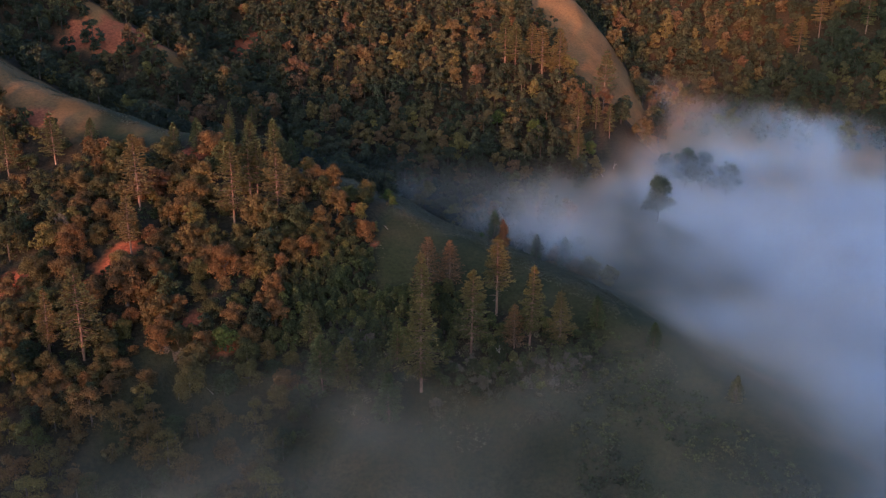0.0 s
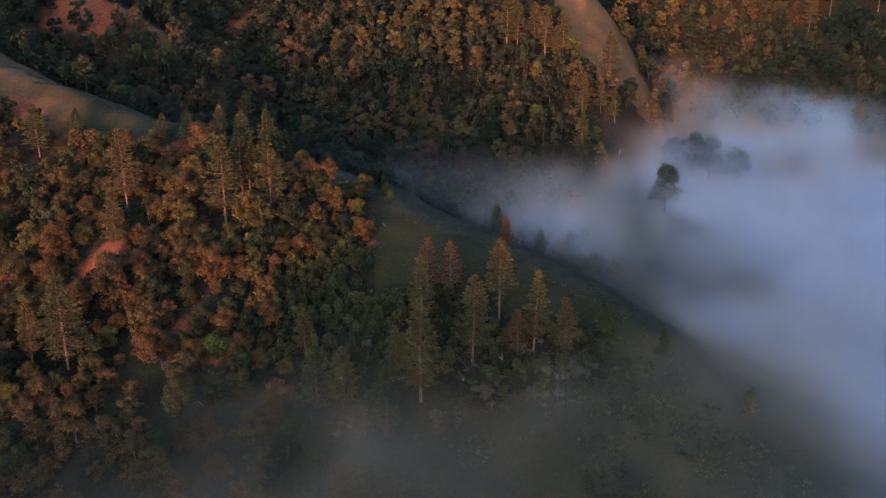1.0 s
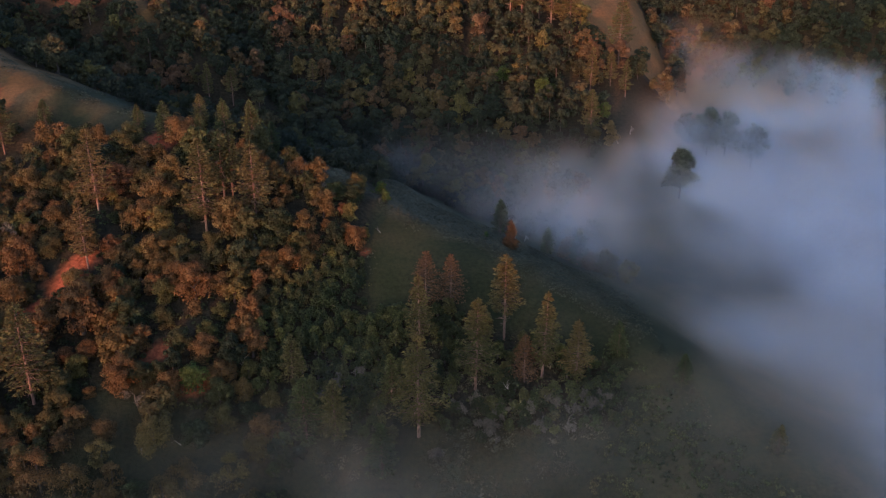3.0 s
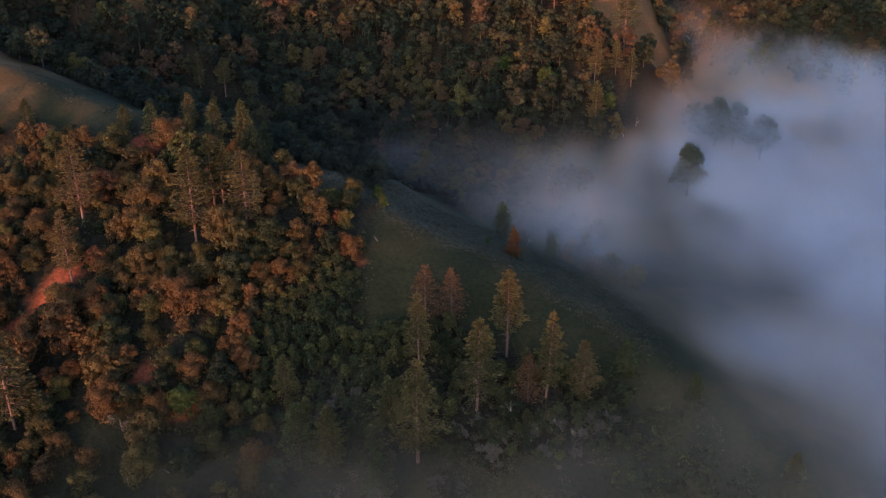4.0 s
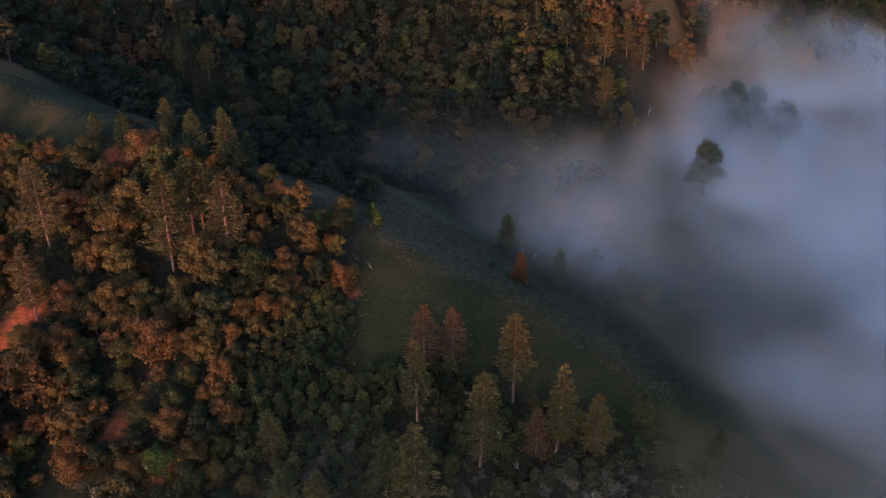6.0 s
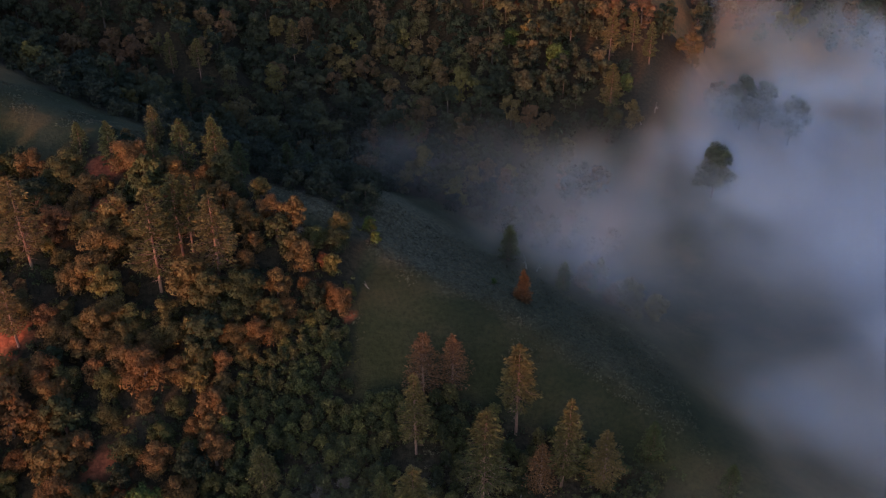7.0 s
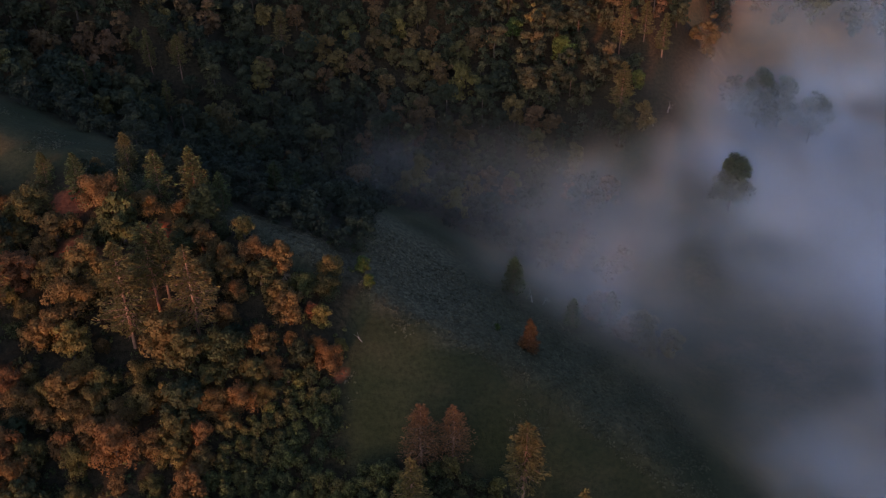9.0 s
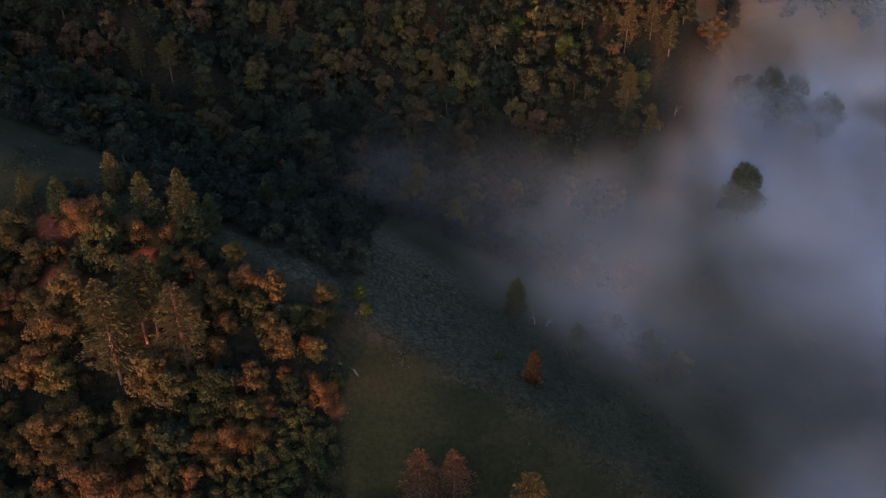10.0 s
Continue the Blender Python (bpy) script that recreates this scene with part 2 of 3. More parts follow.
def tube(path, radii, sides=6):
    """A tapered limb along a path."""
    verts, faces = [], []
    path = [Vector(p) for p in path]
    for i, p in enumerate(path):
        way = (path[min(i + 1, len(path) - 1)] - path[max(i - 1, 0)]).normalized()
        u = way.orthogonal().normalized()
        v = way.cross(u)
        for k in range(sides):
            a = 2 * math.pi * k / sides
            verts.append(p + (u * math.cos(a) + v * math.sin(a)) * radii[i])
    for i in range(len(path) - 1):
        for k in range(sides):
            a, b = i * sides + k, i * sides + (k + 1) % sides
            faces.append((a, b, b + sides, a + sides))
    return [tuple(v) for v in verts], faces


def joined(pieces):
    verts, faces = [], []
    for v, f in pieces:
        k = len(verts)
        verts += list(v)
        faces += [tuple(i + k for i in q) for q in f]
    return verts, faces


def sprays(centres, normals, sizes, rng):
    """Leaf sprays: small pointed blades round the centres, as arrays of corners and faces."""
    c, nrm = np.asarray(centres), np.asarray(normals)
    nrm = nrm + rng.normal(0, 0.32, c.shape)
    nrm /= np.linalg.norm(nrm, axis=1)[:, None] + 1e-9
    u = np.cross(nrm, rng.normal(0, 1, c.shape))
    u /= np.linalg.norm(u, axis=1)[:, None] + 1e-9
    v = np.cross(nrm, u)
    s = np.asarray(sizes)[:, None]
    k = len(c)
    w = rng.uniform(0.55, 1.0, (k, 1))
    verts = np.empty((k, 3, 3))
    verts[:, 0], verts[:, 1], verts[:, 2] = c - u * s, c + u * s * 0.7 + v * s * w, c + u * s * 0.7 - v * s * w
    return verts.reshape(-1, 3), np.arange(k * 3).reshape(-1, 3)


def needles_at(c, way, sizes, rng):
    """Long narrow needle sprays that point along their twigs."""
    k, s = len(c), sizes[:, None]
    side = np.cross(way, [0, 0, 0.6] + rng.normal(0, 0.8, c.shape))
    side /= np.linalg.norm(side, axis=1)[:, None] + 1e-9
    verts = np.empty((k, 4, 3))
    verts[:, 0], verts[:, 2] = c - way * s * 0.9, c + way * s * rng.uniform(0.9, 1.3, (k, 1)) - [0, 0, 0.06]
    verts[:, 1], verts[:, 3] = c + side * s * 0.42 + [0, 0, 0.08], c - side * s * 0.42 + [0, 0, 0.08]
    i = np.arange(k)[:, None] * 4
    return verts.reshape(-1, 3), np.stack([i + [0, 1, 2], i + [0, 2, 3]], 1).reshape(-1, 3)


def oak_crown(rng, radius, height, lobes, leaves, size, base=0.0):
    """Corners and faces of a broad crown of uneven lobes with gaps."""
    a = rng.uniform(0, 2 * np.pi, lobes)
    r = radius * 0.74 * np.sqrt(rng.uniform(0.02, 1, lobes))
    r[:lobes // 5] *= 0.4
    dome = np.sqrt(np.maximum(0.0, 1 - (r / radius) ** 2))
    lobe = np.stack([r * np.cos(a), r * np.sin(a), base + height * (0.02 + 0.8 * dome * rng.uniform(0, 1, lobes) ** 0.85)], 1)
    lobe_r = radius * rng.uniform(0.15, 0.36, lobes)
    share = lobe_r ** 2 * (0.5 + lobe[:, 2] / height)
    pick = rng.choice(lobes, leaves, p=share / share.sum())
    d = rng.normal(0, 1, (leaves, 3))
    d[:, 2] = np.abs(d[:, 2]) * 1.1 - 0.35
    d /= np.linalg.norm(d, axis=1)[:, None]
    c = lobe[pick] + d * (lobe_r[pick] * rng.uniform(0.6, 1.15, leaves))[:, None] * [1, 1, 0.85]
    return sprays(c, d + [0, 0, 0.25], size * rng.uniform(0.6, 1.3, leaves), rng), lobe


def pine_shape(rng, height, reach, bare, full):
    """Trunk with whorls of limbs, and the crown of needle sprays along the limbs."""
    bend = rng.uniform(-0.3, 0.3, 2)
    axis = lambda h: Vector((bend[0] * math.sin(h / height * 3), bend[1] * math.sin(h / height * 2.4), h))
    girth = height * 0.0135
    woods = [tube([axis(height * s) for s in (0, 0.02, 0.2, 0.45, 0.7, 0.9, 1.0)], [girth * g for g in (1.35, 1.05, 0.9, 0.7, 0.45, 0.2, 0.05)], 8)]
    c, nrm = [], []
    h, turn = height * bare, rng.uniform(0, 6.28)
    for _ in range(int(14 * bare / 0.2)):
        a, low = rng.uniform(0, 6.28), height * bare * rng.uniform(0.45, 1.0)
        woods.append(tube([axis(low), axis(low) + Vector((math.cos(a), math.sin(a), -0.15)) * reach * rng.uniform(0.12, 0.4)], [girth * 0.2, 0.02], 3))
    while h < height * 0.975:
        f = (h / height - bare) / (1 - bare)
        spread = reach * (min(1.0, 0.62 + 2.4 * f) * (1 - f) ** 0.78 + 0.035) * rng.uniform(0.84, 1.08)
        count = rng.randint(5, 8) if f < 0.8 else 4
        turn += rng.uniform(0.3, 1.2)
        for k in range(count):
            length = spread * rng.uniform(0.7, 1.1)
            if rng.uniform() < 0.08:
                length *= 0.4
            a = turn + 2 * math.pi * k / count + rng.normal(0, 0.2)
            out = Vector((math.cos(a), math.sin(a), 0))
            rise = 0.62 * f - 0.2 + rng.normal(0, 0.06)
            start = axis(h + rng.uniform(-0.012, 0.012) * height)
            tip = start + out * length + Vector((0, 0, length * rise))
            mid = (start + tip) / 2 - Vector((0, 0, 0.07 * length))
            woods.append(tube([start, mid, tip], [girth * 0.3 * (1 - 0.6 * f), girth * 0.18 * (1 - 0.5 * f), 0.015], 3))
            for _ in range(int(full * (0.25 + 0.75 * length / reach))):
                s = rng.uniform(0.2, 1.0) ** 0.8 * 1.03
                across = Vector((-out.y, out.x, 0)) * rng.uniform(-1, 1) * length * (0.06 + 0.3 * math.sin(math.pi * min(1, 0.15 + 0.75 * s)))
                p = (start.lerp(mid, 2 * s) if s < 0.5 else mid.lerp(tip, 2 * s - 1)) + across + Vector((0, 0, rng.normal(0.04, 0.1) - 0.12 * across.length))
                way = (out + across.normalized() * 0.7 + Vector((*rng.normal(0, 0.25, 2), rng.normal(0.12, 0.2)))).normalized()
                c.append(p)
                nrm.append(way)
        h += height * 0.05 * (1 - 0.45 * f) * rng.uniform(0.75, 1.25)
    for _ in range(14):
        c.append(axis(height * rng.uniform(0.95, 1.0)))
        nrm.append(Vector((*rng.normal(0, 0.4, 2), 1)).normalized())
    return joined(woods), needles_at(np.array(c), np.array(nrm), rng.uniform(0.24, 0.5, len(c)) * (height / 22) ** 0.5, rng)


def branching(rng, start, way, length, girth, depth, out, spread=0.75):
    """Bare forking limbs."""
    path, radii, p, d = [Vector(start)], [girth], Vector(start), Vector(way).normalized()
    for i in range(3):
        d = (d + Vector(rng.normal(0, 0.16, 3))).normalized()
        p = p + d * length / 3
        path.append(p.copy())
        radii.append(girth * (1 - 0.2 * (i + 1)))
    out.append(tube(path, radii, 5 if depth > 1 else 3))
    if depth > 0:
        for _ in range(rng.randint(2, 5)):
            k = rng.randint(1, 4)
            side = (d + Vector(rng.normal(0, spread, 3))).normalized()
            branching(rng, path[k], side, length * rng.uniform(0.5, 0.8), radii[k] * 0.6, depth - 1, out, spread)


def ground_at(x, y):
    return float(land(x, y))


# ---- cover of the land ----
def away(x, y, line):
    """Plan distance from a line, signed: positive on the side of its left hand."""
    best, sign = np.full(np.shape(x), 1e9), np.ones(np.shape(x))
    for (ax, ay, _), (bx, by, _) in zip(line, line[1:]):
        ex, ey = bx - ax, by - ay
        s = np.clip(((x - ax) * ex + (y - ay) * ey) / (ex * ex + ey * ey), 0, 1)
        dx, dy = x - ax - s * ex, y - ay - s * ey
        d = np.hypot(dx, dy)
        sign = np.where(d < best, np.where(ex * dy - ey * dx < 0, -1.0, 1.0), sign)
        best = np.minimum(best, d)
    return best * sign


def ease(v, a, b):
    s = np.clip((v - a) / (b - a), 0, 1)
    return s * s * (3 - 2 * s)


SOIL = [(-100, 274, 7), (-97, 281, 5), (-106, 265, 6), (-128, 268, 8), (-135, 258, 10), (-66, 322, 6), (-84, 318, 6), (-22, 292, 1.6), (-165, 492, 18), (-150, 503, 16), (-180, 488, 15), (-112, 566, 22), (-134, 512, 10), (-150, 352, 9), (-62, 245, 5), (-72, 252, 5), (-88, 331, 7)]


def bare_soil(x, y):
    v = np.zeros(np.shape(x))
    for a, b, r in SOIL:
        v = np.maximum(v, 1 - ease(np.hypot(x - a, y - b) / (0.75 * r) + 0.3 * wave(x, y, 5, 21), 0.55, 1.15))
    return v


def woods(x, y):
    """How thickly trees stand, 0 to 1."""
    x, y = np.asarray(x, float), np.asarray(y, float)
    wob = 4 * wave(x, y, 22, 9)
    near = away(x, y, SPUR)
    thick = np.ones(np.shape(x))
    # open grass along the spur's crest and nose
    nose = ease(x + 0.5 * wob, -23, -18) * ease(y + 0.4 * wob - np.interp(x, [-22, -2, 15, 30, 45], [272, 274, 271, 264, 254]), -2, 2)
    thick *= 1 - nose * (near < 75) * (y < 420)
    thick *= 1 - ease(x + wob, -26, -12) * (near > 0) * (1 - ease(near + 0.5 * wob, 22, 32)) * (y < 420)
    thick *= 1 - ease(x + wob, 40, 52) * (y < 330)
    # meadow on the upper left of the spur
    thick *= 1 - ease(-x + wob, 88, 100) * ease(near + wob, -24, -16) * (1 - ease(near + wob, 22, 32))
    thick *= 1 - ease(-x + wob, 76, 86) * ease(near + 0.5 * wob, -7, -3) * (1 - ease(near + wob, 22, 32))
    thick *= 1 - ease(-x + wob, 20, 28) * (1 - ease(-x, 88, 100)) * ease(near + wob, -3, -1) * (1 - ease(near + 0.5 * wob, 8, 12))
    # the middle ridge's and the far spur's grass
    m = away(x, y, MIDDLE)
    thick *= 1 - ease(-x + wob, 126, 138) * ease(m + wob * 0.7, -9, -5) * (1 - ease(m + wob * 0.7, 3, 6))
    f = away(x, y, FAR)
    thick *= 1 - ease(f + wob, -37, -29) * ease(x + wob, 30, 44) * (y > 500) * (x < 170) * (f < 17)
    thick *= 1 - (f > 0) * (x > 40) * (x < 160) * (y < 700) * (f < 17)
    # the fogged valley floor
    thick *= 1 - ease(x + wob, 20, 60) * (y > 300) * (1 - ease(land(x, y) - knolls(x, y), 20, 30)) * (y < 560) * 0.95
    # the thinly grown foot of the near slope
    thick *= 1 - 0.72 * (1 - ease(y + wob, 236, 250)) * ease(x, -92, -82)
    thick *= 1 - bare_soil(x, y)
    return np.clip(thick, 0, 1)


# ---- ground: one sheet from underfoot to beyond the hills ----
def stretched(lo, hi, fine_lo, fine_hi, step, grow=1.09):
    mid = list(np.arange(fine_lo, fine_hi + step, step))
    d, up = step, [mid[-1]]
    while up[-1] < hi:
        d *= grow
        up.append(up[-1] + d)
    d, down = step, [mid[0]]
    while down[-1] > lo:
        d *= grow
        down.append(down[-1] - d)
    return np.array(down[:0:-1] + mid + up[1:])


gx, gy = stretched(-2600, 2600, -190, 270, 2.0), stretched(-1800, 3200, 180, 640, 2.0)
X, Y = np.meshgrid(gx, gy)
Z = land(X, Y)
nx, ny = len(gx), len(gy)
idx = np.arange(nx * ny).reshape(ny, nx)
quads = np.stack([idx[:-1, :-1], idx[:-1, 1:], idx[1:, 1:], idx[1:, :-1]], -1).reshape(-1, 4)
me = mesh_of("ground", np.stack([X, Y, Z], -1).reshape(-1, 3), quads, ground_cover, True)
cover = np.zeros((nx * ny, 4), np.float32)
near_crest = away(X, Y, SPUR)
cover[:, 0], cover[:, 1] = (woods(X, Y) * 0.9).ravel(), bare_soil(X, Y).ravel()
cover[:, 3] = (ease(near_crest + 2 * wave(X, Y, 9, 61), -4, 3) * (1 - ease(near_crest, 40, 60)) * ease(X, -60, -30) * (1 - 0.6 * ease(X, -8, 25)) * (1 - ease(X, 30, 60)) * (Y < 420)).ravel()
# share of sun-tinted dry grass: far spur, middle ridge, upper left meadow
cover[:, 2] = np.clip(ease(Y, 440, 500) * (0.35 + 0.65 * ease(X, -40, 20)) + 0.6 * ease(-X, 122, 142) * ease(Y, 300, 330), 0, 1).ravel()
me.color_attributes.new("cover", "FLOAT_COLOR", "POINT").data.foreach_set("color", cover.ravel())
tagged(new("ground", me), "steep grassy and wooded hillsides with bare red soil patches", "hillside", kind="structure")

# ---- fog: a stack of thin leaning veils that fill the valley ----
FOG_TOP, VEIL_GAP = 31.0, 5.5


def lee_bank(x, y):
    """The wisp of fog that laps over the back of the spur."""
    return np.exp(-((x - 36) / 24) ** 2 - ((y - 332) / 24) ** 2)


def fog_level(x, y):
    """Height of the fog's billowing upper side."""
    return (FOG_TOP + 2.2 * wave(x, y, 70, 41) + 2.2 * wave(x, 0.7 * y, 27, 43) + 1.1 * wave(x, 0.6 * y, 13, 44) + 2.0 * ease(x, 80, 260) + 0.12 * np.maximum(y - 460, 0)
            + 5 * (1 - ease(x, 60, 115)) * ease(y - 0.5 * np.maximum(x, 0), 315, 372) + 4 * knolls(x, y) / 12 + 13 * lee_bank(x, y))


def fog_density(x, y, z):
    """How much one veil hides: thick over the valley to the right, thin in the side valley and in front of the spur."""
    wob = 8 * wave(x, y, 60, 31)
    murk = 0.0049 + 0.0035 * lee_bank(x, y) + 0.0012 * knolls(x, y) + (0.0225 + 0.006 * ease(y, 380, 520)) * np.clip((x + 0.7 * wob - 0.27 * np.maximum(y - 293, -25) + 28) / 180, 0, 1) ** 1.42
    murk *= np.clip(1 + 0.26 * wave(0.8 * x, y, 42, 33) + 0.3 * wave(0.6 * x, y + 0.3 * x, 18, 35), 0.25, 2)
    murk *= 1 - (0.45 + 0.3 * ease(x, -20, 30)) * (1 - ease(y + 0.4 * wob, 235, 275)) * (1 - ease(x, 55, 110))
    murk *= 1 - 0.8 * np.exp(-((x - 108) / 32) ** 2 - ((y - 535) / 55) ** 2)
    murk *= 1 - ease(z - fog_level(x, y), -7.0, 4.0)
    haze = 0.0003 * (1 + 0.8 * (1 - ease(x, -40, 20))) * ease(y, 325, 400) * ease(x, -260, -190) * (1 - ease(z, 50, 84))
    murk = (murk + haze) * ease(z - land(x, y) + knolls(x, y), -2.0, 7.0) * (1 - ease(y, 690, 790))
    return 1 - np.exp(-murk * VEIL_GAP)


fx, fz = np.arange(-260, 420, 5.0), np.arange(-6, 90, 4.0)
FX, FZ = np.meshgrid(fx, fz)
fog_verts, fog_faces, fog_alpha, count = [], [], [], 0
ix = np.arange(FX.size).reshape(FX.shape)
strip = np.stack([ix[:-1, :-1], ix[:-1, 1:], ix[1:, 1:], ix[1:, :-1]], -1).reshape(-1, 4)
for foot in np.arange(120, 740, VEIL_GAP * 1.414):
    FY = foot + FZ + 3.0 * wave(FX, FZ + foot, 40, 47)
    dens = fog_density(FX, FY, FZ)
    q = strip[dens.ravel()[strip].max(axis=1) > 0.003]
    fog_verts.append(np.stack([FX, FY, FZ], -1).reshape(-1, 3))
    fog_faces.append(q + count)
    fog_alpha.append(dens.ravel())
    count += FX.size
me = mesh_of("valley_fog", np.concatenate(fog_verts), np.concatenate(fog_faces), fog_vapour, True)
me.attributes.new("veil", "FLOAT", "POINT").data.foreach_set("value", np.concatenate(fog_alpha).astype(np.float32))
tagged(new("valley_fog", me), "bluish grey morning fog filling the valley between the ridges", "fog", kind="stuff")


# ---- pines ----
def make_pine(seed, height, reach, bare, full, needles, label):
    rng = np.random.RandomState(seed)
    (tv, tf), (cv, cf) = pine_shape(rng, height, reach, bare, full)
    root = tagged(new("pine_tree"), label, "pine tree", "pines on the hillsides")
    part("trunk", mesh_of("pine_trunk", tv, tf, pine_bark, True), root, "reddish bark with bare lower limbs")
    part("crown", mesh_of("pine_crown", cv, cf, needles), root)
    return root


PINE_LABEL = "tall open-branched pine with reddish trunk on the wooded slope"
PINES = [make_pine(101, 22, 6.2, 0.26, 46, pine_needles, PINE_LABEL), make_pine(102, 22, 5.4, 0.4, 44, pine_needles, PINE_LABEL),
         make_pine(103, 22, 6.6, 0.22, 46, pine_needles, PINE_LABEL), make_pine(104, 22, 4.9, 0.24, 38, pine_needles, "slender pine with sparse olive needles among oaks")]
RUSTY = make_pine(105, 22, 8.6, 0.16, 34, rust_needles, "ragged pine with rust-brown dying needles on the spur")
BUSHY = make_pine(108, 12, 3.6, 0.03, 60, rust_needles, "broad bushy rust-brown young pine on the open grass")
YOUNG = [make_pine(106, 12, 4.5, 0.06, 40, young_needles, "short dense young pine on the grassy ridge"), make_pine(107, 12, 4.0, 0.1, 40, young_needles, "small bushy pine with dark green crown")]


def stand(model, x, y, height, was, turn, lean=0.0):
    s = height / was
    m = pose(x, y, ground_at(x, y) - 0.25, lean, 0, turn) @ Matrix.Diagonal((s, s, s, 1))
    made = copy_thing(model, pose(0, 0, 0))
    made.matrix_basis = m
    return made


SPUR_PINES = [(-67, 296, 28, 0), (-63, 304.5, 24.5, 1), (-61, 306.5, 22, 1), (-53, 297.5, 25, 2), (-98, 299.5, 25.5, 0), (-95.5, 279, 21, 3), (-98.5, 240, 28, 2), (-108, 240.5, 20, 3),
              (-6, 238.5, 29, 0), (-6, 260, 22.5, 3), (8, 251, 26, 0), (16, 266, 25.5, 1), (25, 254, 25, 3), (33.5, 252.5, 18.5, 2), (-135, 328, 19, 2), (-147, 317, 19, 0)]
FAR_PINES = [(33, 520, 30, 1), (38, 515, 29, 1), (52, 510, 31, 1), (61, 510, 29, 0), (83, 497, 28, 2), (62.5, 438, 21, 0), (209, 576, 27, 1), (225, 589, 30, 1), (250, 583, 26, 3), (66, 468, 22, 3),
             (-98, 441, 17, 3), (-88, 440, 17, 1), (-89, 423, 16, 3), (-58.5, 474, 18, 0), (-114, 422, 15, 1), (-56, 519, 17, 3), (82, 468, 18, 3), (76, 474, 16, 0), (47, 520, 27, 1)]
SMALL_PINES = [(-33, 237.5, 17, 0), (-26, 237.5, 16.5, 1), (-13, 247, 13.5, 1), (-38, 252, 13, 0), (-14.3, 229, 15, 1), (45, 260, 10, 0), (60.3, 252, 8.5, 0), (78, 229, 8.5, 1),
               (34, 330, 9.5, 1), (45, 337, 14, 1), (19, 340, 12, 0), (-126, 341, 9, 0), (-86, 333, 12, 0), (-60.5, 338, 15.5, 1), (-68, 335, 13.5, 0), (-54, 338, 11, 1), (-75, 332, 10, 1), (-96, 338, 9, 0), (-46, 366, 9.5, 0), (-40, 367, 7.5, 1), (-78, 345, 11, 0)]
for i, (x, y, h, k) in enumerate(SPUR_PINES + FAR_PINES):
    stand(PINES[k], x, y, h, 22, 67 * i % 360, (i * 37 % 5 - 2) * 0.7)
for i, (x, y, h, k) in enumerate(SMALL_PINES):
    stand(YOUNG[k], x, y, h, 12, 101 * i % 360)
stand(RUSTY, -4.5, 274, 17, 22, 40)
stand(RUSTY, 2, 275, 15, 22, 190)
stand(BUSHY, 20, 306, 9.5, 12, 75)
stand(RUSTY, 20.5, 253, 14, 22, 300)


# ---- oaks ----
def make_oak(seed, radius, height, leaves, mat, label, clear=0.06, leaf=0.22, name="oak_tree", group="oaks of the hillside wood"):
    rng = np.random.RandomState(seed)
    (cv, cf), lobes = oak_crown(rng, radius, height * (1.06 - clear), 46, leaves, leaf, height * clear)
    root = tagged(new(name), label, name.replace("_", " "), group)
    part("trunk", mesh_of("oak_trunk", *tube([(0, 0, 0), (0.1, 0.05, height * 0.15), (0.05, -0.1, height * 0.32)], [0.36, 0.27, 0.2], 7), oak_bark, True), root)
    for i in range(4):
        tip = lobes[i * 3]
        base = (0.06, 0, height * 0.28)
        part("limb", mesh_of("oak_limb", *tube([base, ((base[0] + tip[0]) / 2, tip[1] / 2, (base[2] + tip[2]) / 2 + 0.3), tuple(tip)], [0.17, 0.11, 0.04], 5), oak_bark, True), root)
    part("crown", mesh_of("oak_crown", cv, cf, mat), root)
    return root


OAK_LABEL = "round-crowned oak with mixed olive and russet leaves"
OAKS = [make_oak(200 + i, r, h, n, oak_leaves, OAK_LABEL) for i, (r, h, n) in enumerate([(4.4, 8.0, 4600), (3.8, 7.5, 3900), (5.0, 8.5, 5200), (3.2, 7.5, 3000), (4.6, 9.5, 4900), (2.7, 6.0, 2300)])]
SHRUBS = [make_oak(220 + i, 2.0, 3.6 + 0.7 * i, 1100, thicket_leaves, "small dense dark green scrub oak in the thicket", 0.04, 0.22, "scrub_oak", "scrub oaks of the thicket") for i in range(3)]
GREEN_OAK = make_oak(230, 3.4, 7.0, 2600, fresh_leaves, "bright yellow-green leafy tree in the dark wood")

def low_growth(x, y):
    """The thicket of small dark oaks below the saddle, and the undergrowth among the lower pines."""
    return (y < 292) & (x > np.maximum(-47, -47 + 0.65 * (y - 269))) & ((x > -40) | (y > 245))


rng = np.random.RandomState(7)
spots = []
cells = {}


def free(x, y, r):
    i, j = int(x // 8), int(y // 8)
    for a in (i - 1, i, i + 1):
        for b in (j - 1, j, j + 1):
            for (u, v, w) in cells.get((a, b), ()):
                if (u - x) ** 2 + (v - y) ** 2 < ((0.55 if y < 395 else 0.63) * (r + w)) ** 2:
                    return False
    cells.setdefault((i, j), []).append((x, y, r))
    return True


for x, y, h, k in SPUR_PINES + SMALL_PINES + FAR_PINES:
    free(x, y, 3.2 if h < 17 else 8.0)
for a, b, r in ((-60.7, 244.5, 5.5), (-60.7, 239, 4), (-73.4, 239, 5.0), (-73, 233, 4), (12.7, 237, 4.0), (-5.4, 274, 3), (2, 276, 3), (20.5, 253, 3), (45, 464, 6), (27, 474, 5), (70, 452, 4)):
    free(a, b, r)
